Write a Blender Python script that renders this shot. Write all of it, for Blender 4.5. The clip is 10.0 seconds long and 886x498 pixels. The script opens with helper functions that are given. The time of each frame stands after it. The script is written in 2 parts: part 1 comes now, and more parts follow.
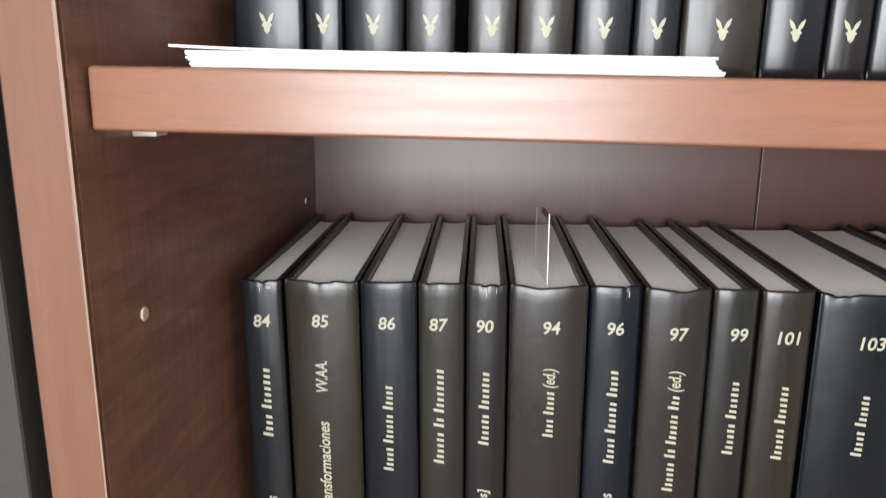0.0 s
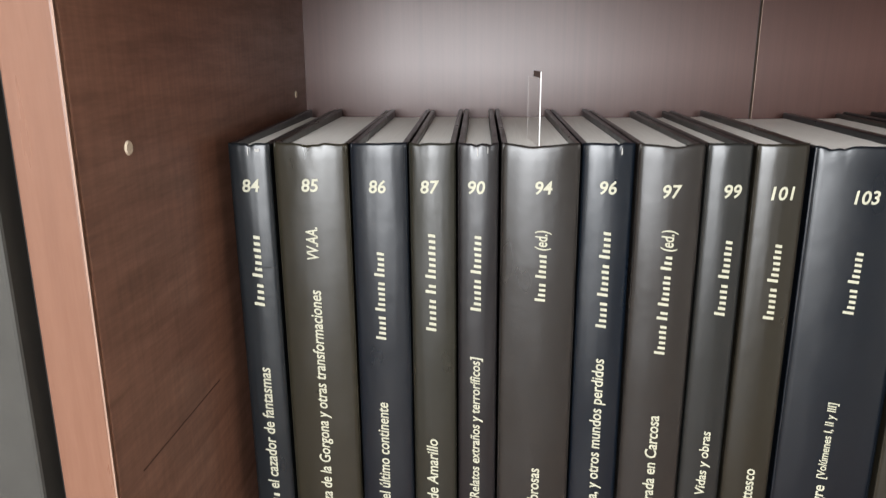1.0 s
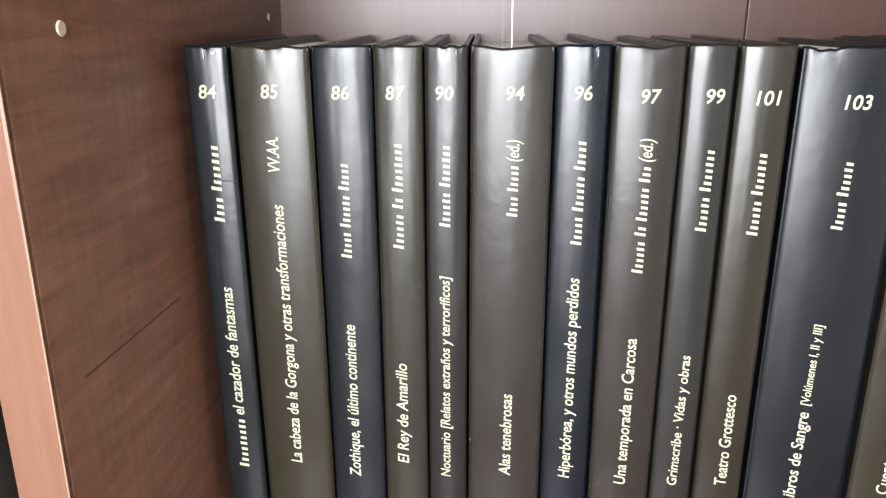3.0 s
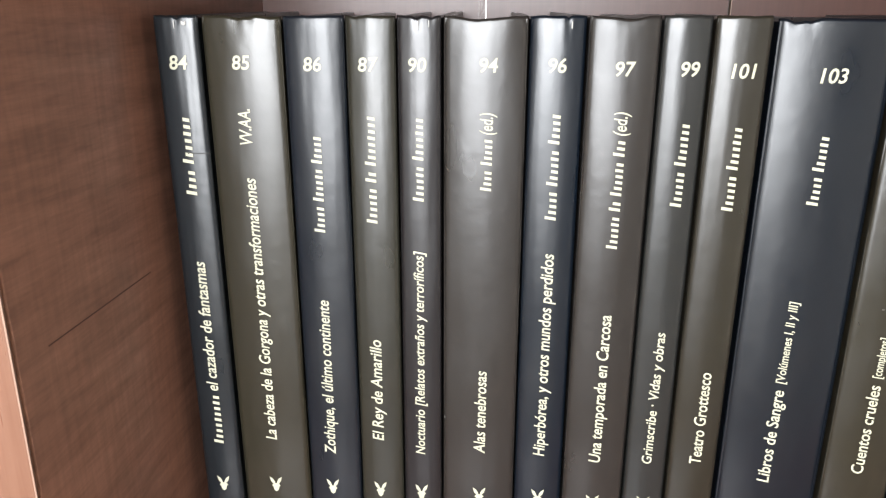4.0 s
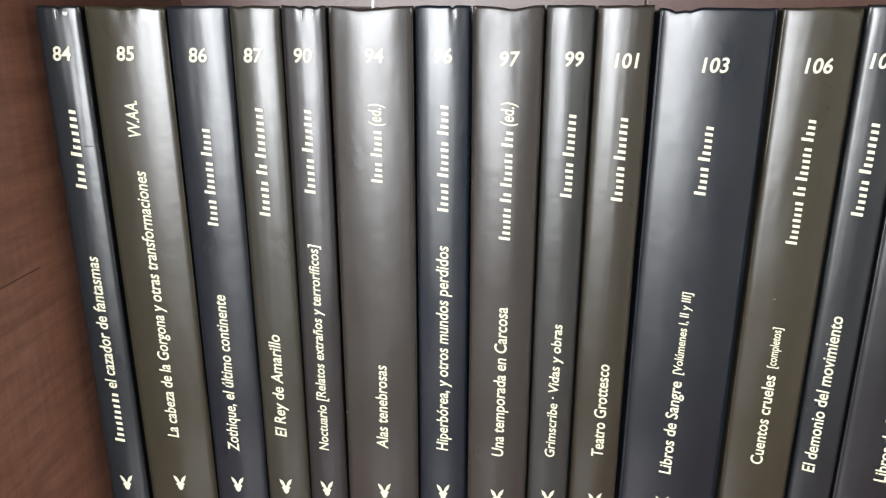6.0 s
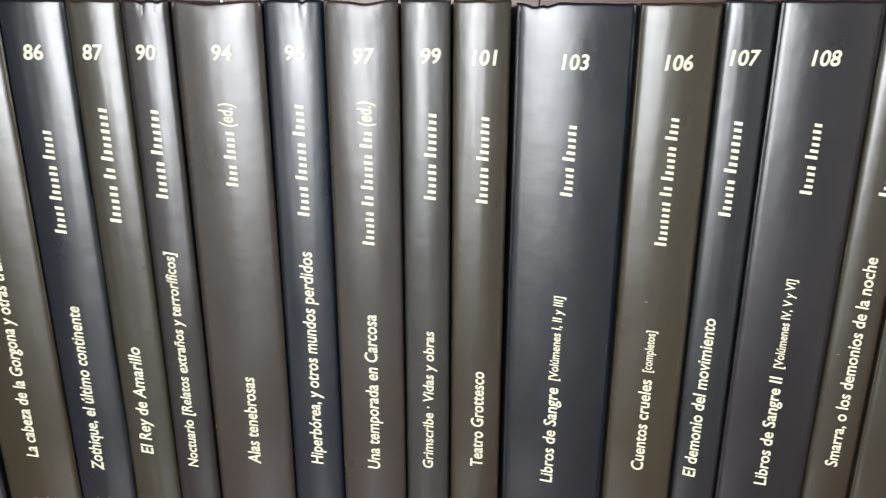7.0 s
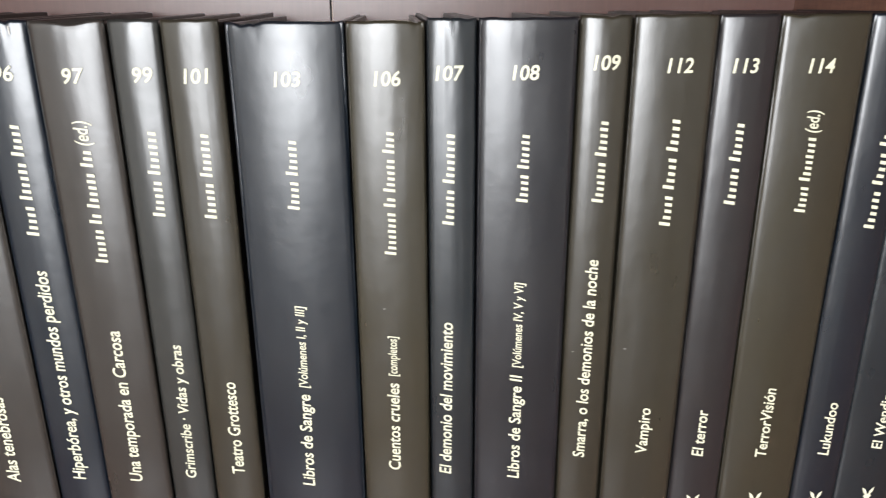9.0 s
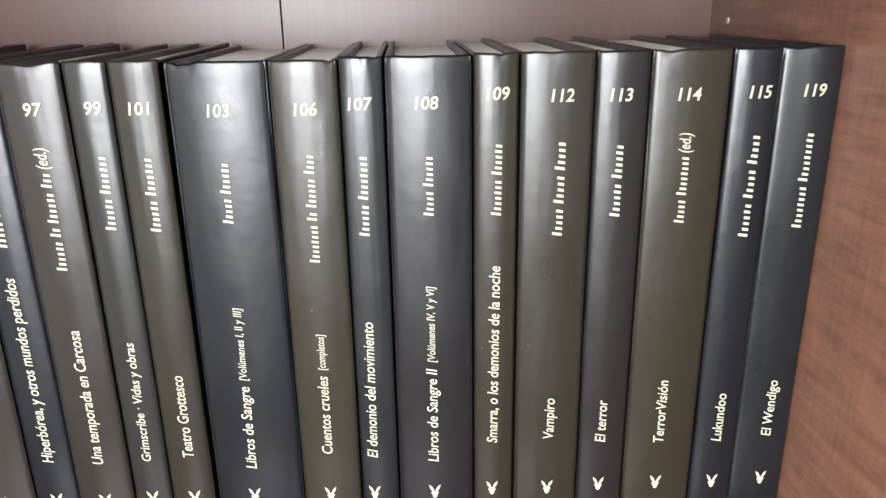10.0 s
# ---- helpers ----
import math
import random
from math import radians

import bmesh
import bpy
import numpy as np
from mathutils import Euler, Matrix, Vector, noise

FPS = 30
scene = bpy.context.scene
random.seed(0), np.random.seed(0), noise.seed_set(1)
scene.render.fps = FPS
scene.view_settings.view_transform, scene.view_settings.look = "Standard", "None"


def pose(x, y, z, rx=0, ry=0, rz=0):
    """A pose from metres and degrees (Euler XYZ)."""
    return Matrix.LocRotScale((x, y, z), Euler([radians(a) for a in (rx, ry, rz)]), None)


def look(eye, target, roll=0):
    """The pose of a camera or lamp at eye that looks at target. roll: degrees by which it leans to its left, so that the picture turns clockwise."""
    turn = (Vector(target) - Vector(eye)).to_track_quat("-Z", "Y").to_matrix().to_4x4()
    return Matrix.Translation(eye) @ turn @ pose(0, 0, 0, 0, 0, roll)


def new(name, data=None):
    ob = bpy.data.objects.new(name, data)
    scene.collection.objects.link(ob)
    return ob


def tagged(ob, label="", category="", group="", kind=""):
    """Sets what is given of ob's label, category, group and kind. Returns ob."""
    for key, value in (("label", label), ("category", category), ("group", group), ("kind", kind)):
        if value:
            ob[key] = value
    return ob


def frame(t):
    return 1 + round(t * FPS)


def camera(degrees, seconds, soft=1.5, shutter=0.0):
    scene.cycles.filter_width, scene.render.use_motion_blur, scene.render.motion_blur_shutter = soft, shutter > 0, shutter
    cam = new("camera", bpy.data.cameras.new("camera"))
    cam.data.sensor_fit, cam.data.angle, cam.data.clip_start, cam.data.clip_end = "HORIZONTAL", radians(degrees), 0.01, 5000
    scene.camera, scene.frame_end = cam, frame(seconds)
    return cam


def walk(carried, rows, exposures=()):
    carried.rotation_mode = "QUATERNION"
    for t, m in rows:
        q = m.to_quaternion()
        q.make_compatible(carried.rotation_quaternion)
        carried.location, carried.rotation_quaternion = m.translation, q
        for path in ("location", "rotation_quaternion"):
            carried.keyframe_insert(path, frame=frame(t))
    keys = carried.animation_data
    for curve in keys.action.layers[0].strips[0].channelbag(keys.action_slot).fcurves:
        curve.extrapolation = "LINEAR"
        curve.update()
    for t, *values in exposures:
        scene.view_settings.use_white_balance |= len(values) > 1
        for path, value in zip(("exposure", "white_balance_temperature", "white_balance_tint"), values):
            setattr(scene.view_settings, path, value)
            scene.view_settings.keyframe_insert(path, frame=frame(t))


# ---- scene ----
cam = camera(62.5, 10.0, soft=1.2, shutter=0.3)
PATH = [
    (0, (0.102, -0.29, 1.525), (-0.057, 1.649, 1.061), -0.1),
    (0.5, (0.103, -0.297, 1.502), (-0.055, 1.63, 0.987), 0.1),
    (1, (0.105, -0.298, 1.48), (-0.045, 1.621, 0.938), -0.5),
    (1.5, (0.107, -0.299, 1.469), (-0.05, 1.611, 0.897), -0.7),
    (2, (0.114, -0.298, 1.459), (-0.047, 1.616, 0.902), -0.6),
    (2.5, (0.117, -0.292, 1.455), (-0.047, 1.615, 0.876), -0.5),
    (4, (0.131, -0.289, 1.442), (-0.033, 1.606, 0.823), 0.0),
    (4.5, (0.137, -0.289, 1.442), (-0.019, 1.606, 0.821), 0.1),
    (5, (0.146, -0.287, 1.444), (0.002, 1.611, 0.83), 0.0),
    (5.2, (0.151, -0.287, 1.441), (0.018, 1.616, 0.84), -0.0),
    (6.3, (0.177, -0.284, 1.436), (0.059, 1.618, 0.83), 0.0),
    (6.5, (0.184, -0.281, 1.436), (0.091, 1.622, 0.829), 0.0),
    (7, (0.209, -0.272, 1.435), (0.176, 1.633, 0.827), 0.1),
    (7.5, (0.23, -0.267, 1.439), (0.219, 1.633, 0.814), -0.2),
    (8, (0.25, -0.267, 1.44), (0.295, 1.627, 0.797), 0.0),
    (8.5, (0.269, -0.269, 1.44), (0.34, 1.625, 0.803), 0.0),
    (9, (0.294, -0.277, 1.446), (0.398, 1.615, 0.804), -0.3),
    (9.5, (0.316, -0.288, 1.447), (0.419, 1.604, 0.806), -0.1),
    (10, (0.334, -0.315, 1.46), (0.408, 1.581, 0.827), -0.9),
]
walk(cam, [(t, look(eye, target, roll)) for t, eye, target, roll in PATH],
     [(0.0, -0.72), (0.5, -0.88), (1.0, -0.52), (1.6, -0.06), (2.5, 0.0), (5.0, -0.06), (7.0, -0.06), (10.0, -0.03)])

# ---- light: one window behind the camera, plain daylight ----
world = bpy.data.worlds.new("world")
scene.world = world
world.use_nodes = True
wn, wl = world.node_tree.nodes, world.node_tree.links
sky = wn.new("ShaderNodeTexSky")
sky.sky_type, sky.sun_disc, sky.sun_elevation, sky.sun_rotation = "NISHITA", False, radians(40), radians(60)
wl.new(sky.outputs[0], wn["Background"].inputs[0])
wn["Background"].inputs[1].default_value = 0.10

WIN_X, WIN_Z, WIN_W, WIN_H, WIN_Y = -0.04, 1.92, 1.00, 1.86, -2.3
lamp = bpy.data.lights.new("window_daylight", "AREA")
lamp.shape, lamp.size, lamp.size_y, lamp.energy, lamp.color = "RECTANGLE", WIN_W - 0.06, WIN_H - 0.06, 205, (0.975, 1.0, 1.035)
new("window_daylight", lamp).matrix_world = pose(WIN_X, WIN_Y - 0.04, WIN_Z, 90, 0, 0)


# ---- materials ----
def material(name, base, rough=0.5, metal=0.0, second=None, scale=(40, 40, 40), amount=0.5, bump=0.0, bump_scale=300.0,
             rough_var=0.0, spec=0.5, vary=0.0, detail=4.0, object_space=False):
    """A surface with colour variation at two sizes, fine relief, and gloss that varies a little."""
    m = bpy.data.materials.new(name)
    m.use_nodes = True
    n, l = m.node_tree.nodes, m.node_tree.links
    p = n["Principled BSDF"]
    p.inputs["Roughness"].default_value, p.inputs["Metallic"].default_value = rough, metal
    p.inputs["Specular IOR Level"].default_value = spec
    co = n.new("ShaderNodeTexCoord") if object_space else n.new("ShaderNodeNewGeometry")
    out = co.outputs["Object"] if object_space else co.outputs["Position"]
    mp = n.new("ShaderNodeMapping")
    mp.inputs["Scale"].default_value = scale
    l.new(out, mp.inputs[0])
    big = n.new("ShaderNodeTexNoise")
    big.inputs["Scale"].default_value, big.inputs["Detail"].default_value = 1.0, detail
    l.new(mp.outputs[0], big.inputs[0])
    fine = n.new("ShaderNodeTexNoise")
    fine.inputs["Scale"].default_value, fine.inputs["Detail"].default_value = 5.0, 3.0
    l.new(mp.outputs[0], fine.inputs[0])
    add = n.new("ShaderNodeMath")
    add.operation = "MULTIPLY_ADD"
    add.inputs[1].default_value = 0.45
    l.new(fine.outputs[0], add.inputs[0])
    l.new(big.outputs[0], add.inputs[2])
    ramp = n.new("ShaderNodeMapRange")
    ramp.inputs[1].default_value, ramp.inputs[2].default_value, ramp.inputs[4].default_value = 0.5, 0.95, amount
    l.new(add.outputs[0], ramp.inputs[0])
    mix = n.new("ShaderNodeMix")
    mix.data_type = "RGBA"
    mix.inputs[6].default_value = (*base, 1)
    mix.inputs[7].default_value = (*(second or [c * 0.6 for c in base]), 1)
    l.new(ramp.outputs[0], mix.inputs[0])
    last = mix.outputs[2]
    if vary:
        info = n.new("ShaderNodeObjectInfo")
        hsv = n.new("ShaderNodeHueSaturation")
        rng = n.new("ShaderNodeMapRange")
        rng.inputs[3].default_value, rng.inputs[4].default_value = 1 - vary, 1 + vary
        l.new(info.outputs["Random"], rng.inputs[0])
        l.new(rng.outputs[0], hsv.inputs["Value"])
        l.new(last, hsv.inputs["Color"])
        last = hsv.outputs[0]
    l.new(last, p.inputs["Base Color"])
    if rough_var:
        rr = n.new("ShaderNodeMapRange")
        rr.inputs[1].default_value, rr.inputs[2].default_value = 0.3, 0.75
        rr.inputs[3].default_value, rr.inputs[4].default_value = rough - rough_var, rough + rough_var
        l.new(big.outputs[0], rr.inputs[0])
        l.new(rr.outputs[0], p.inputs["Roughness"])
    if bump:
        tex = n.new("ShaderNodeTexNoise")
        tex.inputs["Scale"].default_value, tex.inputs["Detail"].default_value = bump_scale, 3.0
        l.new(out, tex.inputs[0])
        b = n.new("ShaderNodeBump")
        b.inputs["Strength"].default_value, b.inputs["Distance"].default_value = bump, 0.001
        l.new(tex.outputs[0], b.inputs["Height"])
        l.new(b.outputs[0], p.inputs["Normal"])
    return m


WOOD_SIDE = material("brown_laminate", (0.272, 0.135, 0.091), 0.36, second=(0.136, 0.064, 0.042), scale=(30, 24, 190),
                     amount=0.75, bump=0.05, bump_scale=220, rough_var=0.05, spec=0.5)


def cross_grain(m, scale, low, high):
    """Short upright pores across the long grain, as a printed laminate has them."""
    n, l = m.node_tree.nodes, m.node_tree.links
    p = n["Principled BSDF"]
    geo = next(k for k in n if k.type == "NEW_GEOMETRY")
    mp = n.new("ShaderNodeMapping")
    mp.inputs["Scale"].default_value = scale
    l.new(geo.outputs["Position"], mp.inputs[0])
    pores = n.new("ShaderNodeTexNoise")
    pores.inputs["Scale"].default_value, pores.inputs["Detail"].default_value = 1.0, 4.0
    l.new(mp.outputs[0], pores.inputs[0])
    rng = n.new("ShaderNodeMapRange")
    rng.inputs[1].default_value, rng.inputs[2].default_value = 0.35, 0.65
    rng.inputs[3].default_value, rng.inputs[4].default_value = low, high
    l.new(pores.outputs[0], rng.inputs[0])
    hsv = n.new("ShaderNodeHueSaturation")
    l.new(rng.outputs[0], hsv.inputs["Value"])
    l.new(p.inputs["Base Color"].links[0].from_socket, hsv.inputs["Color"])
    l.new(hsv.outputs[0], p.inputs["Base Color"])


cross_grain(WOOD_SIDE, (330, 330, 28), 0.90, 1.09)
# the side laminate with upright grain, darkened to stand for weaker light behind
WOOD_BACK_SHADED = material("brown_laminate_back_shaded", (0.095, 0.041, 0.031), 0.36, second=(0.070, 0.029, 0.022), scale=(420, 60, 5),
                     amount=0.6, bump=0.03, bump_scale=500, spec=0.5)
WOOD_EDGE = material("cherry_edge_band", (0.165, 0.082, 0.054), 0.32, second=(0.135, 0.061, 0.037), scale=(220, 220, 16),
                     amount=0.9, bump=0.03, rough_var=0.05)
WOOD_SHELF_EDGE = material("cherry_shelf_band", (0.225, 0.104, 0.064), 0.27, second=(0.17, 0.074, 0.044), scale=(14, 220, 240),
                           amount=0.9, bump=0.03, rough_var=0.04)
WOOD_LINE = material("dark_grain_line", (0.085, 0.034, 0.022), 0.5, scale=(60, 200, 60))
PALE_EDGE = material("pale_edge_line", (0.27, 0.17, 0.125), 0.4, scale=(50, 50, 120))
CHIPBOARD = material("pale_chipboard", (0.70, 0.58, 0.44), 0.8, scale=(900, 900, 900), bump=0.4, bump_scale=1500)
SEAM_LIT = material("seam_lit_edge", (0.42, 0.29, 0.22), 0.4, scale=(60, 60, 20))
NICKEL = material("pale_plated_clip", (0.80, 0.78, 0.72), 0.28, metal=0.25, scale=(300, 300, 300), amount=0.2)
PAPER = material("white_paper", (0.82, 0.82, 0.80), 0.55, second=(0.74, 0.74, 0.72), scale=(30, 30, 900), amount=0.6)
PAGES = material("page_edges", (0.90, 0.89, 0.83), 0.8, second=(0.80, 0.79, 0.73), scale=(1500, 25, 25), amount=0.8,
                 bump=0.3, bump_scale=900)
FOIL = material("cream_foil", (0.37, 0.36, 0.275), 0.5, second=(0.30, 0.288, 0.21), scale=(500, 500, 500), amount=0.7, spec=0.3)
LINT = material("lint", (0.16, 0.155, 0.15), 0.8, scale=(900, 900, 900))
CORE = material("worn_board_core", (0.34, 0.33, 0.31), 0.7, scale=(900, 900, 900))
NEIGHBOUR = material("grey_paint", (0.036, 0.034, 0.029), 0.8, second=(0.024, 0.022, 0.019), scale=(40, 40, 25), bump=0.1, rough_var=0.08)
# near-black: shade put into gaps and joints, and the crease on a spine
SHADE_AND_CREASE = material("gap_shade_and_crease", (0.016, 0.014, 0.012), 0.6, scale=(40, 40, 40))
CEILING_PAINT = material("ceiling_paint", (0.78, 0.77, 0.74), 0.8, scale=(3, 3, 3), amount=0.2)
PLASTER = material("beige_plaster", (0.52, 0.50, 0.46), 0.8, second=(0.46, 0.44, 0.40), scale=(3, 3, 3), bump=0.1, bump_scale=120)
FLOORING = material("floor_boards", (0.30, 0.19, 0.12), 0.5, second=(0.22, 0.135, 0.085), scale=(3, 25, 25), bump=0.05)
CARD = material("clear_film", (0.8, 0.75, 0.72), 0.15, scale=(200, 200, 200), amount=0.2)
CARD.node_tree.nodes["Principled BSDF"].inputs["Alpha"].default_value = 0.14
TIP = material("brown_film_tip", (0.11, 0.070, 0.055), 0.4, scale=(300, 300, 300), amount=0.3)
WHITE = material("white_edge", (0.85, 0.85, 0.83), 0.4, scale=(300, 300, 300), amount=0.2)
WINDOW_PAINT = material("white_window_paint", (0.8, 0.8, 0.78), 0.4, scale=(20, 20, 20), amount=0.2)


def cover_material(name, base):
    m = material(name, base, 0.32, second=[c * 0.72 for c in base], scale=(60, 60, 22), amount=0.8, bump=0.02, bump_scale=1300,
                 rough_var=0.05, spec=0.51)
    n, l = m.node_tree.nodes, m.node_tree.links
    fine = next(k for k in n if k.type == "BUMP")
    geo = next(k for k in n if k.type == "NEW_GEOMETRY")
    stretch = n.new("ShaderNodeMapping")
    stretch.inputs["Scale"].default_value = (120, 120, 110)
    l.new(geo.outputs["Position"], stretch.inputs[0])
    dents = n.new("ShaderNodeTexNoise")
    dents.inputs["Scale"].default_value, dents.inputs["Detail"].default_value = 1.0, 2.0
    l.new(stretch.outputs[0], dents.inputs[0])
    soft = n.new("ShaderNodeBump")
    soft.inputs["Strength"].default_value, soft.inputs["Distance"].default_value = 0.11, 0.001
    l.new(dents.outputs[0], soft.inputs["Height"])
    l.new(soft.outputs[0], fine.inputs["Normal"])
    return m


COVERS = {k: cover_material("cover_" + k, c) for k, c in {
    "slate": (0.0058, 0.0078, 0.0096), "olive": (0.0166, 0.0142, 0.0088), "blue": (0.0044, 0.0062, 0.0092), "moss": (0.0148, 0.0139, 0.0098),
    "plum": (0.0090, 0.0080, 0.0087), "taupe": (0.0158, 0.0134, 0.0117), "navy": (0.0026, 0.0050, 0.0088), "grey": (0.0126, 0.0129, 0.0121),
    "umber": (0.0150, 0.0129, 0.0087), "indigo": (0.0030, 0.0050, 0.0082), "dusk": (0.0054, 0.0057, 0.0076)}.items()}


# ---- mesh helpers ----
def part(name, bm, mat, parent=None, label="", smooth=False):
    me = bpy.data.meshes.new(name)
    bm.to_mesh(me)
    bm.free()
    me.materials.append(mat)
    if smooth:
        for f in me.polygons:
            f.use_smooth = True
    ob = new(name, me)
    ob.parent = parent
    return tagged(ob, label)


def box(x0, x1, y0, y1, z0, z1, bevel=0.0, segments=2):
    bm = bmesh.new()
    bmesh.ops.create_cube(bm, size=1, matrix=Matrix.LocRotScale(((x0 + x1) / 2, (y0 + y1) / 2, (z0 + z1) / 2), None,
                                                               (x1 - x0, y1 - y0, z1 - z0)))
    if bevel:
        bmesh.ops.bevel(bm, geom=bm.edges[:], offset=bevel, segments=segments, affect="EDGES", profile=0.5)
    return bm


def structure(name, bm, mat, label, category):
    return tagged(part(name, bm, mat), label, category, kind="structure")


# ---- the room: floor, walls, ceiling, window behind the viewer ----
RX0, RX1, RY0, RY1, RZ = -1.3, 1.9, -2.3, 0.20, 3.0
structure("floor", box(RX0 - 0.1, RX1 + 0.1, RY0 - 0.1, RY1 + 0.1, -0.1, 0), FLOORING, "brown wooden floor of the room", "floor")
structure("ceiling", box(RX0 - 0.1, RX1 + 0.1, RY0 - 0.1, RY1 + 0.1, RZ, RZ + 0.1), CEILING_PAINT, "plain white plaster ceiling", "ceiling")
structure("wall_north", box(RX0 - 0.1, RX1 + 0.1, RY1, RY1 + 0.1, 0, RZ), PLASTER, "tan plaster wall behind the bookcase", "wall")
structure("wall_west", box(RX0 - 0.1, RX0, RY0, RY1, 0, RZ), PLASTER, "plain tan plaster side wall", "wall")
structure("wall_east", box(RX1, RX1 + 0.1, RY0, RY1, 0, RZ), PLASTER, "plain tan plaster side wall", "wall")
wx0, wx1, wz0, wz1 = WIN_X - WIN_W / 2, WIN_X + WIN_W / 2, WIN_Z - WIN_H / 2, WIN_Z + WIN_H / 2
bm = bmesh.new()
for a in ((RX0 - 0.1, wx0, 0, RZ), (wx1, RX1 + 0.1, 0, RZ), (wx0, wx1, 0, wz0), (wx0, wx1, wz1, RZ)):
    other = box(a[0], a[1], RY0 - 0.1, RY0, a[2], a[3])
    me = bpy.data.meshes.new("wall_piece")
    other.to_mesh(me)
    other.free()
    bm.from_mesh(me)
    bpy.data.meshes.remove(me)
structure("wall_south", bm, PLASTER, "tan plaster wall with a window opening", "wall")
window = tagged(new("window_1"), "tall white-painted window letting in daylight", "window", kind="structure")
for a in ((wx0, wx1, wz0, wz0 + 0.03), (wx0, wx1, wz1 - 0.03, wz1), (wx0, wx0 + 0.03, wz0 + 0.03, wz1 - 0.03), (wx1 - 0.03, wx1, wz0 + 0.03, wz1 - 0.03)):
    part("window_frame", box(a[0], a[1], RY0 - 0.03, RY0 + 0.004, a[2], a[3]), WINDOW_PAINT, window)

# ---- the bookcase ----
IX0, IX1, FRONT, BACK = -0.017, 0.524, -0.100, 0.160      # inside faces, front edges, back panel
T = 0.018
SHELF_Z, TOP_Z = 1.2065, 1.98
bookcase = tagged(new("bookcase"), "brown wood-laminate bookcase with cherry edge banding", "bookcase")


LEAN_AT = Matrix.Translation((-0.017, 0, 1.47))      # the end panel leans a little about this line


def side_panel(x0, x1, inner, lean=0.0):
    body = part("side_panel", box(x0, x1, FRONT + 0.002, BACK + 0.012, 0.0, TOP_Z, 0.0008), WOOD_SIDE, bookcase)
    part("edge_band", box(x0 + 0.0003, x1 - 0.0003, FRONT, FRONT + 0.0018, 0.002, TOP_Z - 0.002, 0.0006), WOOD_EDGE, body, "pale cherry edge banding")
    xi = inner - 0.0004 if inner == x1 else inner - 0.0002
    part("edge_line", box(xi, xi + 0.0006, FRONT - 0.0001, FRONT + 0.0004, 0.003, TOP_Z - 0.003), PALE_EDGE, body, "pale arris")
    if lean:
        body.matrix_local = Matrix.Translation((0.0015, 0, 0)) @ LEAN_AT @ Matrix.Rotation(radians(lean), 4, "Y") @ LEAN_AT.inverted()
    s = 1 if inner == x1 else -1
    for y, z, r in ((-0.068, 1.4480, 0.0026), (0.136, 1.4515, 0.0021)) if inner == x1 else ((-0.068, 1.4480, 0.0026), (0.134, 1.449, 0.0021)):
        hole = bmesh.new()
        bmesh.ops.create_cone(hole, segments=16, cap_ends=True, radius1=r, radius2=r * 0.8, depth=0.0008,
                              matrix=pose(inner + s * 0.0002, y, z, 0, 90 * s, 0))
        part("peg_hole", hole, CHIPBOARD, body, "pale unfilled shelf peg hole")
    if lean:
        part("grain_line", box(inner - 0.0002, inner + 0.00015, -0.082, -0.010, 1.3368, 1.3373), WOOD_LINE, body, "dark line in the grain")
    return body


side_panel(IX0 - T, IX0, IX0, 0.85)
side_panel(IX1, IX1 + T, IX1)
part("top_panel", box(IX0, IX1, FRONT + 0.004, BACK, TOP_Z - T, TOP_Z - 0.001, 0.001), WOOD_SIDE, bookcase)
part("plinth", box(IX0, IX1, FRONT + 0.02, FRONT + 0.038, 0, 0.08, 0.001), WOOD_SIDE, bookcase)
part("bottom_panel", box(IX0, IX1, FRONT + 0.004, BACK, 0.08, 0.098, 0.001), WOOD_SIDE, bookcase)
XS = 0.2555
part("back_panel", box(IX0, XS - 0.0009, BACK, BACK + 0.004, 0.08, TOP_Z - 0.001), WOOD_BACK_SHADED, bookcase)
part("back_panel", box(XS + 0.0009, IX1, BACK, BACK + 0.004, 0.08, TOP_Z - 0.001), WOOD_BACK_SHADED, bookcase)
# open joint between them: one end coloured as lit, other and backing as shade
part("back_joint", box(XS + 0.0005, XS + 0.00088, BACK - 0.0004, BACK + 0.0038, 0.09, TOP_Z - 0.02), SEAM_LIT, bookcase, "back panel end coloured pale as if lit")
part("back_joint", box(XS - 0.00088, XS - 0.0005, BACK + 0.0002, BACK + 0.0038, 0.09, TOP_Z - 0.02), SHADE_AND_CREASE, bookcase, "back panel end coloured dark as shade")
part("back_joint", box(XS - 0.003, XS + 0.003, BACK + 0.0041, BACK + 0.006, 0.09, TOP_Z - 0.02), SHADE_AND_CREASE, bookcase, "dark strip for the shade behind the joint")


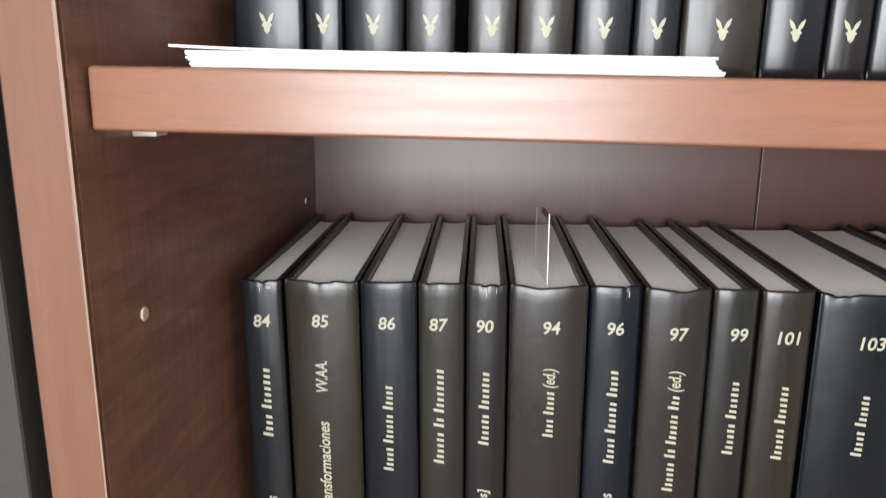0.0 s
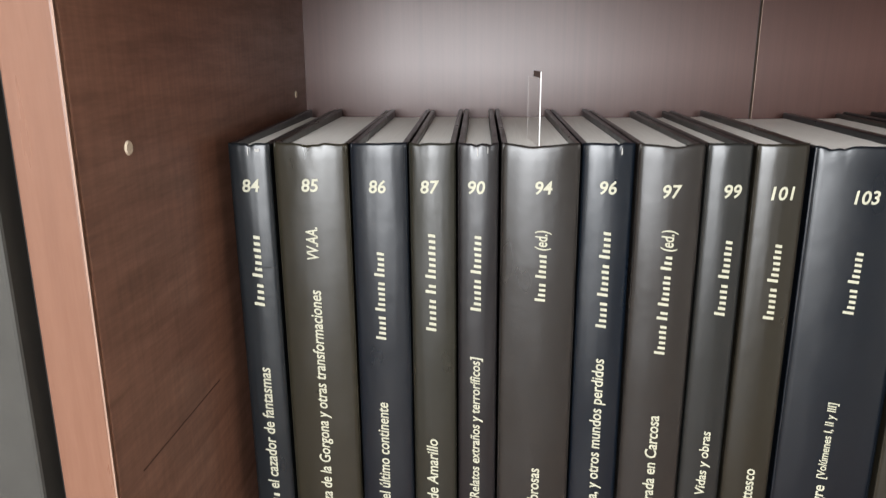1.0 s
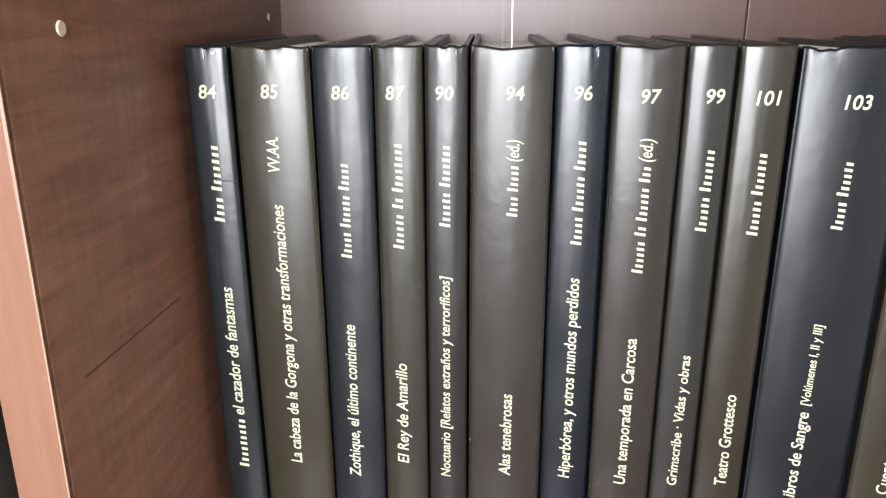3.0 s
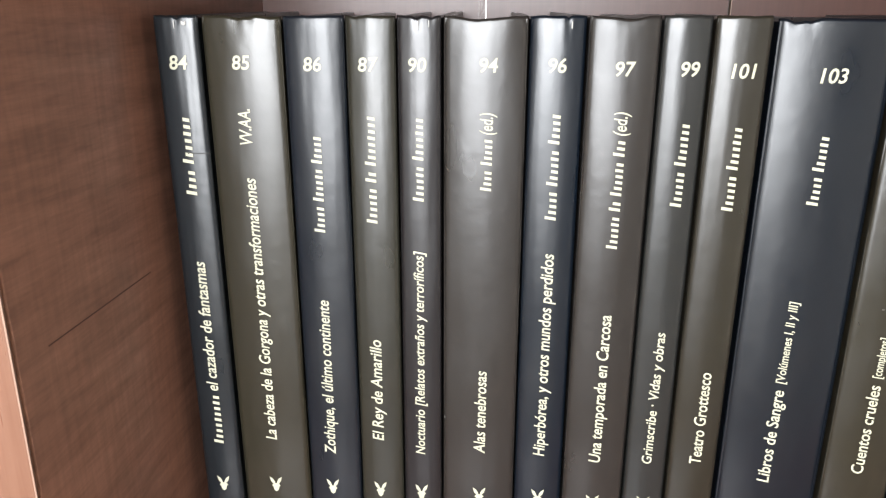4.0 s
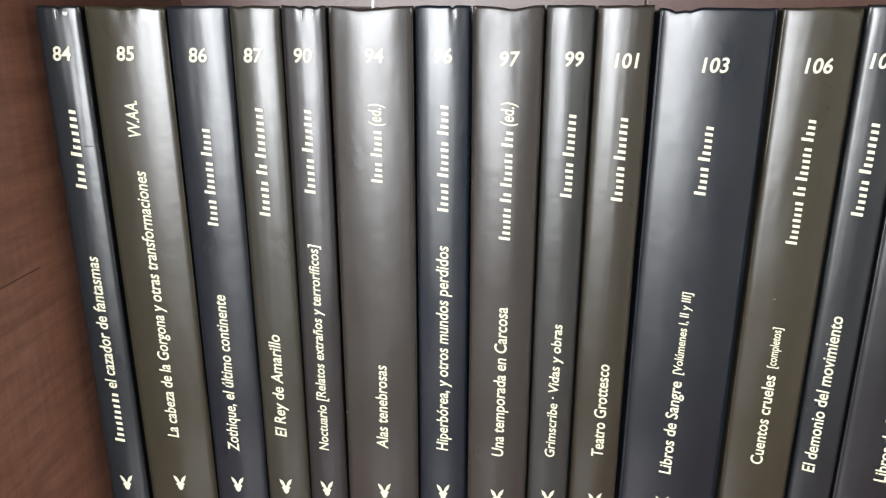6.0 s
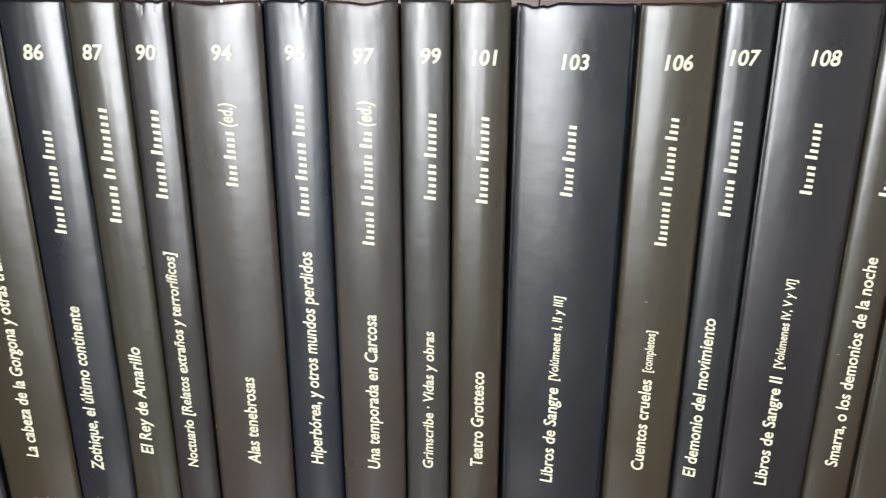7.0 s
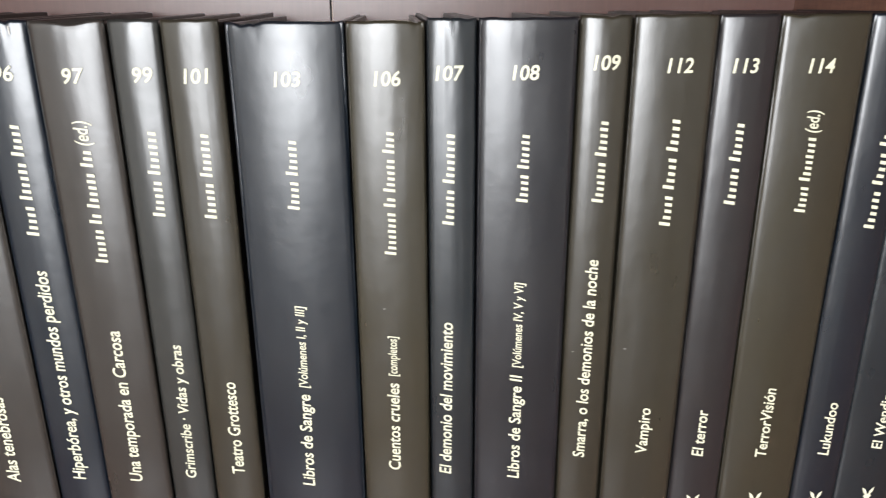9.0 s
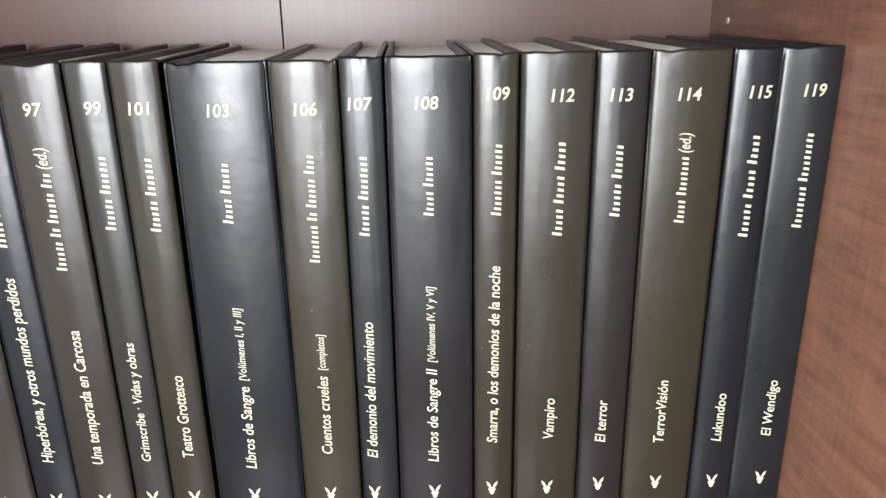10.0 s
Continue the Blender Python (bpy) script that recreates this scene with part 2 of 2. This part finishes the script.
def shelf(z_left, slope, y_front):
    """A board whose top face is z_left high at its left end and falls by slope to the right."""
    m = Matrix.Translation((IX0, 0, z_left)) @ Matrix.Rotation(math.atan(slope), 4, "Y")
    w = IX1 - IX0
    body = part("shelf", box(0.0032, w - 0.0012, y_front + 0.0015, BACK - 0.001, -T, 0, 0.0008), WOOD_SIDE, bookcase)
    body.matrix_local = m
    part("edge_band", box(0.0034, w - 0.0014, y_front, y_front + 0.0016, -T + 0.0002, -0.0002, 0.0009, 3), WOOD_SHELF_EDGE, body, "glossy cherry edge banding")
    for x in (0.0026, w - 0.001):
        for y in (y_front + 0.028, BACK - 0.034):
            clip = box(x, x + 0.0080 if x < 0.1 else x + 0.001, y - 0.0042, y + 0.0042, -T - 0.0034, -T - 0.0002, 0.0005)
            if x > 0.1:
                clip.free()
                clip = box(x - 0.0085, x + 0.001, y - 0.0042, y + 0.0042, -T - 0.0034, -T - 0.0002, 0.0005)
            part("shelf_clip", clip, NICKEL, body, "shiny pale shelf clip")
    return m


UPPER_M = shelf(1.5278, 0.0208, -0.090)
shelf(SHELF_Z, 0.0, -0.085)
shelf(0.86, 0.0, -0.085)
shelf(0.48, 0.0, -0.085)

neighbour = tagged(new("cabinet"), "grey-painted neighbouring cabinet beside the bookcase", "cabinet")
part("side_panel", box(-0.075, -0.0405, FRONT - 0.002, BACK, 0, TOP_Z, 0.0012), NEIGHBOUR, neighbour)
# added strip whose dark colour stands for the shade in the gap
part("gap_shade_strip", box(-0.0404, IX0 - T - 0.0004, FRONT + 0.008, FRONT + 0.02, 0, TOP_Z - 0.003), SHADE_AND_CREASE, neighbour, "black strip standing for the shade in the gap")
neighbour.matrix_world = Matrix.Translation((0.0015, 0, 0)) @ LEAN_AT @ Matrix.Rotation(radians(0.85), 4, "Y") @ LEAN_AT.inverted()


# ---- lettering ----
def glyphs(body, shear=0.20, weight=0.0145):
    """The outline of a line of text as (vertices, faces), with capitals one unit high and the start at 0."""
    cu = bpy.data.curves.new("lettering", "FONT")
    cu.body, cu.shear, cu.offset, cu.resolution_u, cu.fill_mode = body, shear, weight, 3, "FRONT"
    ob = bpy.data.objects.new("lettering", cu)
    scene.collection.objects.link(ob)
    bpy.context.view_layer.update()
    me = bpy.data.meshes.new_from_object(ob.evaluated_get(bpy.context.evaluated_depsgraph_get()))
    vs, fs = [(v.co.x, v.co.y) for v in me.vertices], [tuple(f.vertices) for f in me.polygons]
    bpy.data.objects.remove(ob)
    bpy.data.curves.remove(cu)
    bpy.data.meshes.remove(me)
    low = min(v[0] for v in vs)
    return [(v[0] - low, v[1]) for v in vs], fs


CAP = max(v[1] for v in glyphs("H", 0, 0)[0])


def emblem_shape():
    """A plain horned shield: a pointed head with two swept horns; unit height, centred."""
    vs, fs = [], []

    def ring(points):
        k = len(vs)
        vs.extend(points)
        fs.append(tuple(range(k, k + len(points))))
    ring([(0, -0.5), (0.13, -0.38), (0.17, -0.18), (0.26, -0.10), (0.15, 0.02), (0, 0.05), (-0.15, 0.02), (-0.26, -0.10), (-0.17, -0.18), (-0.13, -0.38)])
    for s in (1, -1):
        inner = [(0.03, 0.04), (0.08, 0.20), (0.17, 0.36), (0.36, 0.50)]
        outer = [(0.33, 0.34), (0.27, 0.16), (0.15, 0.02)]
        ring([(s * a, b) for a, b in (inner + outer if s > 0 else (inner + outer)[::-1])])
    return vs, fs


EMBLEM = emblem_shape()


# ---- books ----
def spine_y(x, half, bulge):
    """How far the rounded back stands behind its crest, x from the middle line."""
    u = min(1.0, abs(x) / half)
    return bulge * u * u + 0.0007 * max(0.0, (abs(x) - half + 0.0016) / 0.0016) ** 2


def on_spine(name, shape, place, half, bulge, parent, label=""):
    """Lay flat foil on the rounded back; place() turns a point of the shape into x and z."""
    vs, fs = shape
    pts = [place(a, b) for a, b in vs]
    me = bpy.data.meshes.new(name)
    me.from_pydata([(x, spine_y(x, half, bulge) - 0.00045, z) for x, z in pts], [], fs)
    me.materials.append(FOIL)
    ob = new(name, me)
    ob.parent = parent
    return tagged(ob, label)


def upright_line(words, lo, hi, shift, size, half, bulge, parent, thing, skew=0.0, crest=0.0):
    """Words that run up the back from lo to hi; a number in the list stands for a plain bar that many letters long."""
    runs, total = [], 0.0
    for w in words:
        if isinstance(w, str):
            shape = glyphs(w)
            width = max(v[0] for v in shape[0])
        else:
            shape, width = None, 0.50 * w * CAP / 0.73
        runs.append((shape, total, width, 1 if shape else max(1, round(w))))
        total += width + 0.30
    k = (hi - lo) / (total - 0.30)
    ky = size / CAP
    for shape, start, width, letters in runs:
        if shape:
            on_spine(thing, shape, lambda a, b: (shift + skew * (lo + (start + a) * k - crest) + size * 0.42 - b * ky, lo + (start + a) * k), half, bulge, parent)
        else:
            # one short bar for each letter, the first a capital's height
            pitch, vs, fs = width / letters, [], []
            for j in range(letters):
                a0, tall, n = j * pitch, 0.9 if j == 0 else (0.56, 0.62, 0.55)[j % 3], len(vs)
                lean = 0.2 * CAP * tall
                vs += [(a0 + 0.16 * pitch, 0), (a0 + 0.66 * pitch, 0), (a0 + 0.66 * pitch + lean, tall), (a0 + 0.16 * pitch + lean, tall)]
                fs.append((n, n + 1, n + 2, n + 3))
            on_spine("lettering_bar", (vs, fs), lambda a, b: (shift + skew * (lo + (start + a) * k - crest) + size * 0.42 - b * size, lo + (start + a) * k), half, bulge, parent)


def book(x0, x1, y, z, height, depth, cover, number="", author=(), author_z=(0, 0), titles=(), dips=(), label="", seed=0, mark_shift=0.0,
         emblem_z=0.020, group="", crest=0.0, skew=0.0, toe=0.0, proud=0.0):
    """A hardback standing on z with its back towards the viewer at y. titles: (words, low, high, letter size); dips: (u, depth, width)."""
    rnd = random.Random(seed)
    half, mid = (x1 - x0) / 2 - 0.0002, (x0 + x1) / 2
    bulge = half * (rnd.uniform(0.135, 0.18) if half < 0.0135 else rnd.uniform(0.105, 0.13))
    top = tagged(new("book"), label, "book", group)
    top.matrix_world = pose(mid, y, z, 0, 0, math.degrees(math.asin(toe / depth)))
    top["rounding"] = bulge
    # rounded back
    bm = bmesh.new()
    nu = 25
    levels = [0.0, 0.004, 0.012] + [0.02 + (height - 0.04) * i / 14 for i in range(15)] + [height - 0.012, height - 0.007, height - 0.0035, height - 0.0012, height]
    front, rear = [], []
    for zi, zz in enumerate(levels):
        rf, rr = [], []
        for i in range(nu):
            u = -1 + 2 * i / (nu - 1)
            x = u * half
            yy = spine_y(x, half, bulge)
            wob = 0.00016 * noise.noise(Vector((u * 1.6 + seed * 7.1, zz * 26, seed))) + 0.00008 * noise.noise(Vector((u * 5, zz * 90, seed + 5)))
            lift = max(0.0, (zz - height + 0.012) / 0.012)
            dz = 0.0
            for u0, d, s in dips:
                g = math.exp(-((u - u0) / s) ** 2)
                dz -= lift * d * g
                wob += lift * lift * g * d * 0.15
            dz += lift * (0.00012 * noise.noise(Vector((u * 6, seed * 3.3, 1.7))) + 0.00035 * noise.noise(Vector((u * 2.2, seed * 1.9, 4.2))))
            roll_in = 0.0006 * max(0.0, (zz - height + 0.002) / 0.002) + 0.0006 * max(0.0, (0.002 - zz) / 0.002)
            rf.append(bm.verts.new((x, yy + wob + roll_in, zz + dz)))
            rr.append(bm.verts.new((x * 0.93, yy + 0.0017, zz + dz - 0.0003)))
        front.append(rf)
        rear.append(rr)
    for a in range(len(levels) - 1):
        for i in range(nu - 1):
            bm.faces.new((front[a][i], front[a][i + 1], front[a + 1][i + 1], front[a + 1][i]))
            bm.faces.new((rear[a][i + 1], rear[a][i], rear[a + 1][i], rear[a + 1][i + 1]))
        bm.faces.new((rear[a][0], front[a][0], front[a + 1][0], rear[a + 1][0]))
        bm.faces.new((front[a][-1], rear[a][-1], rear[a + 1][-1], front[a + 1][-1]))
    for i in range(nu - 1):
        bm.faces.new((front[-1][i], front[-1][i + 1], rear[-1][i + 1], rear[-1][i]))
        bm.faces.new((front[0][i + 1], front[0][i], rear[0][i], rear[0][i + 1]))
    part("spine", bm, cover, top, smooth=True)
    # boards
    hinge = spine_y(half, half, bulge)
    for s in (-1, 1):
        a, b = sorted((s * (half - 0.0001), s * (half - 0.0027)))
        lift = rnd.uniform(-0.0006, 0.0004)
        bm = box(a, b, hinge - 0.0005, depth, 0, height - 0.0004 + lift, 0.0007)
        for v in bm.verts:
            if v.co.z > height / 2 and v.co.y > depth / 2:
                v.co.z += proud
        part("board", bm, cover, top)
    # page block
    bm = bmesh.new()
    hw, zt = half - 0.0029, height - rnd.uniform(0.0026, 0.0036)
    ring = [(-hw + 2 * hw * i / 8, spine_y((-hw + 2 * hw * i / 8), half, bulge) + 0.0019) for i in range(9)]
    ring += [(hw - 2 * hw * i / 6, depth - 0.0045 - 0.0028 * math.sin(math.pi * i / 6)) for i in range(7)]
    lo = [bm.verts.new((a, b, 0.003)) for a, b in ring]
    hi = [bm.verts.new((a, b, zt)) for a, b in ring]
    bm.faces.new(lo[::-1])
    bm.faces.new(hi)
    for i in range(len(ring)):
        j = (i + 1) % len(ring)
        bm.faces.new((lo[i], lo[j], hi[j], hi[i]))
    part("page_block", bm, PAGES, top, "grey-white page block")
    # foil
    if number:
        shape = glyphs(number, 0.12, 0.019)
        wide = max(v[0] for v in shape[0])
        k = 0.0052 / CAP
        kx = k * 0.98
        on_spine("number", shape, lambda a, b: (mark_shift + (a - wide / 2) * kx, crest - 0.0024 + b * k), half, bulge, top, "cream foil number")
    if author:
        upright_line(author, author_z[0] - z, author_z[1] - z, mark_shift, 0.0050, half, bulge, top, "author_note", skew, crest)
    for words, a, b, size in titles:
        upright_line(words, a - z, b - z, mark_shift, size, half, bulge, top, "title", skew, crest)
    on_spine("emblem", EMBLEM, lambda a, b: (mark_shift + skew * (emblem_z - crest) + a * 0.0082, emblem_z + b * 0.0082), half, bulge, top, "cream foil horned emblem")
    return top


BIG, SMALL = 0.0050, 0.0042
H = 1.4405 - SHELF_Z
# number, left and right edge, forward offset, cover, number height, name bars and their reach, titles, dents in the head, wear in words
ROW = [
    ("84", -0.0090, 0.0092, 0.0000, "slate", 1.4225, (4, 7), (1.368, 1.4015), [([8.6, "el cazador de fantasmas"], 1.248, 1.339, BIG)], [(0.1, 0.0007, 0.12)], "slate-blue cover"),
    ("85", 0.0097, 0.0420, 0.0015, "olive", 1.4225, ("VV.AA.",), (1.390, 1.4045), [(["La cabeza de la Gorgona y otras transformaciones"], 1.251, 1.376, BIG)], [(-0.05, 0.0010, 0.2), (0.22, 0.0007, 0.10), (0.8, 0.0007, 0.2)], "olive-brown cover and dented head"),
    ("86", 0.0424, 0.0670, 0.0020, "blue", 1.4220, (5, 6, 5), (1.3525, 1.394), [(["Zothique, el último continente"], 1.2445, 1.322, BIG)], [], "dark blue cover"),
    ("87", 0.0673, 0.0873, 0.0020, "moss", 1.4220, (6, 2, 8), (1.357, 1.4025), [(["El Rey de Amarillo"], 1.253, 1.304, BIG)], [(-0.6, 0.0006, 0.2)], "grey-olive cover"),
    ("90", 0.0877, 0.1053, 0.0015, "plum", 1.4220, (6, 7), (1.367, 1.402), [(["Noctuario", "[Relatos extraños y terroríficos]"], 1.247, 1.346, SMALL)], [(-0.1, 0.0009, 0.15), (0.6, 0.0006, 0.12)], "plum-black cover"),
    ("94", 0.1058, 0.1388, 0.0015, "taupe", 1.4220, (4, 5, "(ed.)"), (1.372, 1.404), [(["Alas tenebrosas"], 1.249, 1.291, BIG)], [(-0.15, 0.0012, 0.55)], "grey-brown cover and sagging head"),
    ("96", 0.1391, 0.1608, 0.0025, "navy", 1.4220, (5, 6, 5), (1.360, 1.404), [(["Hiperbórea, y otros mundos perdidos"], 1.2485, 1.346, BIG)], [(0.35, 0.0010, 0.05)], "navy-blue cover"),
    ("97", 0.1612, 0.1884, 0.0005, "taupe", 1.4210, (6, 2, 6, 3, "(ed.)"), (1.349, 1.405), [(["Una temporada en Carcosa"], 1.248, 1.320, BIG)], [(0.05, 0.0012, 0.42)], "grey-brown cover and dented head"),
    ("99", 0.1888, 0.2072, 0.0015, "grey", 1.4210, (6, 7), (1.367, 1.401), [(["Grimscribe · Vidas y obras"], 1.248, 1.3125, SMALL)], [], "grey cover"),
    ("101", 0.2077, 0.2288, 0.0005, "umber", 1.4205, (6, 7), (1.366, 1.400), [(["Teatro Grottesco"], 1.250, 1.295, BIG)], [], "brown-olive cover"),
    ("103", 0.2303, 0.2738, 0.0005, "indigo", 1.4190, (5, 6), (1.369, 1.397), [(["Libros de Sangre"], 1.242, 1.288, BIG), (["[Volúmenes I, II y III]"], 1.291, 1.329, 0.0036)], [(-0.72, 0.0013, 0.1), (-0.5, 0.0010, 0.09)], "thick indigo cover and nicked head"),
    ("106", 0.2741, 0.3032, -0.0010, "olive", 1.4190, (8, 2, 6, 4), (1.350, 1.400), [(["Cuentos crueles"], 1.250, 1.293, BIG), (["[completos]"], 1.296, 1.315, 0.0036)], [(0.8, 0.0008, 0.1)], "olive cover"),
    ("107", 0.3036, 0.3222, -0.0015, "slate", 1.4208, (6, 8), (1.362, 1.399), [(["El demonio del movimiento"], 1.247, 1.3205, BIG)], [(0.6, 0.0006, 0.2)], "slate-blue cover"),
    ("108", 0.3226, 0.3598, -0.0025, "dusk", 1.4208, (5, 6), (1.371, 1.3985), [(["Libros de Sangre II"], 1.244, 1.296, BIG), (["[Volúmenes IV, V y VI]"], 1.299, 1.338, 0.0036)], [], "thick dark indigo cover"),
    ("109", 0.3602, 0.3800, -0.0015, "umber", 1.4240, (7, 6), (1.370, 1.403), [(["Smarra, o los demonios de la noche"], 1.253, 1.3465, BIG)], [(0.2, 0.0006, 0.2)], "brown-olive cover"),
    ("112", 0.3804, 0.4124, -0.0025, "umber", 1.4228, (5, 5, 5), (1.360, 1.4035), [(["Vampiro"], 1.255, 1.2775, BIG)], [], "brown-olive cover"),
    ("113", 0.4128, 0.4364, -0.0015, "plum", 1.4224, (6, 6), (1.368, 1.4015), [(["El terror"], 1.251, 1.275, BIG)], [], "plum-black cover"),
    ("114", 0.4370, 0.4722, -0.0005, "olive", 1.4220, (5, 8, "(ed.)"), (1.364, 1.4055), [(["TerrorVisión"], 1.249, 1.284, BIG)], [(-0.6, 0.0009, 0.2)], "olive cover"),
    ("115", 0.4728, 0.4944, 0.0005, "blue", 1.4222, (6, 5, 5), (1.356, 1.404), [(["Lukundoo"], 1.2475, 1.275, BIG)], [], "dark blue cover"),
    ("119", 0.4950, 0.5232, 0.0030, "slate", 1.4222, (8, 9), (1.359, 1.404), [(["El Wendigo"], 1.248, 1.280, BIG)], [(-0.5, 0.0007, 0.2)], "slate-blue cover"),
]
CENTRES = {"84": 0.0003, "85": 0.0253, "86": 0.0540, "87": 0.0762, "90": 0.0958, "94": 0.1236, "96": 0.1500, "97": 0.1755, "99": 0.1998,
           "101": 0.2192, "103": 0.2520, "106": 0.2888, "107": 0.3120, "108": 0.3402, "109": 0.3707, "112": 0.3982, "113": 0.4238, "114": 0.4538, "115": 0.4854, "119": 0.5108}
SKEW = {"94": 0.0008, "97": 0.0006, "99": 0.0018, "103": 0.0028, "106": 0.0012, "107": 0.0022, "109": 0.0014, "112": 0.0010, "115": 0.0016, "85": -0.0003, "86": 0.0008}
# how far the fore-edge of a book stands towards the left-hand panel
TOE = {"84": 0.0030, "85": 0.0034, "86": 0.0038, "87": 0.0042, "90": 0.0040, "94": 0.0040, "96": 0.0040, "97": 0.0038, "99": 0.0036,
       "101": 0.0034, "103": 0.0010, "106": 0.0014, "107": 0.0014, "108": 0.0010}
SHELVED = {}
for i, (num, x0, x1, y, cover, nz, author, az, titles, dips, words) in enumerate(ROW):
    h = H + (0.0006 if i > 13 else 0.0) - (0.0010 if num in ("103", "106") else 0)
    made = book(x0, x1, y, SHELF_Z, h, 0.147, COVERS[cover], num, author, az, titles, dips, "hardback book with " + words + " on the shelf",
         seed=i + 1, mark_shift=CENTRES.get(num, (x0 + x1) / 2) - (x0 + x1) / 2, group="books on the shelf", crest=nz - SHELF_Z, skew=SKEW.get(num, 0.0) / 0.195, toe=TOE.get(num, 0.0),
         emblem_z={"114": 0.0190, "115": 0.0175, "119": 0.0165}.get(num, 0.020), proud=0.0016 if i < 7 else 0.0008 if i < 10 else 0.0)
    SHELVED[num] = (made, x0, x1, made["rounding"])
    del made["rounding"]

# a crease and a few specks of lint on the backs
for owner, name, x, z, w, h, mat in (("84", "crease", 0.0045, 1.386, 0.0085, 0.00035, SHADE_AND_CREASE), ("106", "lint_speck", 0.285, 1.327, 0.0010, 0.0004, LINT), ("109", "lint_speck", 0.364, 1.305, 0.0008, 0.0004, LINT),
                                     ("112", "lint_speck", 0.386, 1.306, 0.0011, 0.0004, LINT), ("94", "lint_speck", 0.1066, 1.266, 0.0005, 0.0008, LINT),
                                     ("84", "tear", 0.0002, 1.4362, 0.0004, 0.0030, CORE), ("96", "tear", 0.1548, 1.4362, 0.0005, 0.0026, CORE),
                                     ("90", "tear", 0.0962, 1.4358, 0.0004, 0.0030, CORE), ("90", "tear", 0.1004, 1.4368, 0.0003, 0.0022, CORE),
                                     ("84", "tear", 0.0040, 1.4372, 0.0018, 0.0012, CORE)):
    b, x0, x1, bulge = SHELVED[owner]
    mid, half = (x0 + x1) / 2, (x1 - x0) / 2 - 0.0002
    ob = on_spine(name, ([(-w / 2, 0), (0, -h * 0.3), (w / 2, 0), (w / 2, h), (0, h * 0.8), (-w / 2, h)], [(0, 1, 4, 5), (1, 2, 3, 4)]),
                  lambda a, c: (x - mid + a, z - SHELF_Z + c), half, bulge, b)
    ob.data.materials[0] = mat

# books on the board above
edges = [-0.0052, 0.0240, 0.0392, 0.0632, 0.0832, 0.0872, 0.1062, 0.1282, 0.1496, 0.1672, 0.1972, 0.2200, 0.2362, 0.2602, 0.2822,
         0.3092, 0.3282, 0.3562, 0.3792, 0.4012, 0.4302, 0.4522, 0.4752, 0.5002, 0.5202]
tones = ["blue", "slate", "indigo", "plum", "", "grey", "taupe", "slate", "navy", "umber", "blue", "plum", "slate", "indigo", "olive"]
for i in range(len(edges) - 1):
    if i == 4:
        continue
    x0, x1 = edges[i] + 0.0002, edges[i + 1] - 0.0002
    mid = (x0 + x1) / 2
    b = book(x0, x1, 0.0, 0, 0.232, 0.147, COVERS[tones[i % 15] or "slate"], label="dark hardback book standing on the upper shelf board",
             seed=40 + i, group="books on the upper shelf", emblem_z=0.0172)
    del b["rounding"]
    b.matrix_world = UPPER_M @ pose(mid - IX0, 0.0, 0.0003)

# papers lying along the front of that board
pile = tagged(new("paper_pile"), "pile of white paper sheets along the shelf front", "papers")
pile.matrix_world = UPPER_M @ pose(-IX0, 0, 0.0003)
rnd = random.Random(5)
for i in range(9):
    x0, x1 = 0.0145 - 0.0002 * i + rnd.uniform(-0.0004, 0.0004), 0.1598 - 0.0003 * i + rnd.uniform(-0.0008, 0.0008)
    if i == 8:
        x0 = 0.0085
    y0, y1, th = -0.0866 + rnd.uniform(0, 0.0012), -0.012 + rnd.uniform(-0.001, 0.001), 0.00052
    bm = bmesh.new()
    nx, z0, rows = 24, 0.00054 * i, []
    for k in range(nx + 1):
        x = x0 + (x1 - x0) * k / nx
        lift = (0.0010 if i == 8 else 0.0) * max(0.0, 1 - k / 9) ** 2
        rows.append([bm.verts.new((x, yy, z0 + lift + dz)) for yy, dz in ((y0, 0), (y1, 0), (y1, th), (y0, th))])
    for k in range(nx):
        for j in range(4):
            bm.faces.new((rows[k][j], rows[k + 1][j], rows[k + 1][(j + 1) % 4], rows[k][(j + 1) % 4]))
    bm.faces.new(rows[0])
    bm.faces.new(rows[-1][::-1])
    bmesh.ops.recalc_face_normals(bm, faces=bm.faces[:])
    part("sheet", bm, PAPER, pile)

# bookmark standing out of a book
mark = tagged(new("bookmark"), "thin clear film bookmark standing out of a book", "bookmark")
mark.matrix_world = pose(0.1218, 0.012, 1.4385, 0, 0, 7.5)
part("card", box(-0.00025, 0.00025, 0.0006, 0.030, -0.08, 0.0274), CARD, mark)
part("tip", box(-0.0003, 0.0003, 0.0007, 0.016, 0.0275, 0.0300), TIP, mark, "dark brown tip")
part("edge", box(-0.0002, 0.0002, 0, 0.0006, -0.08, 0.0300), WHITE, mark, "bright white edge")
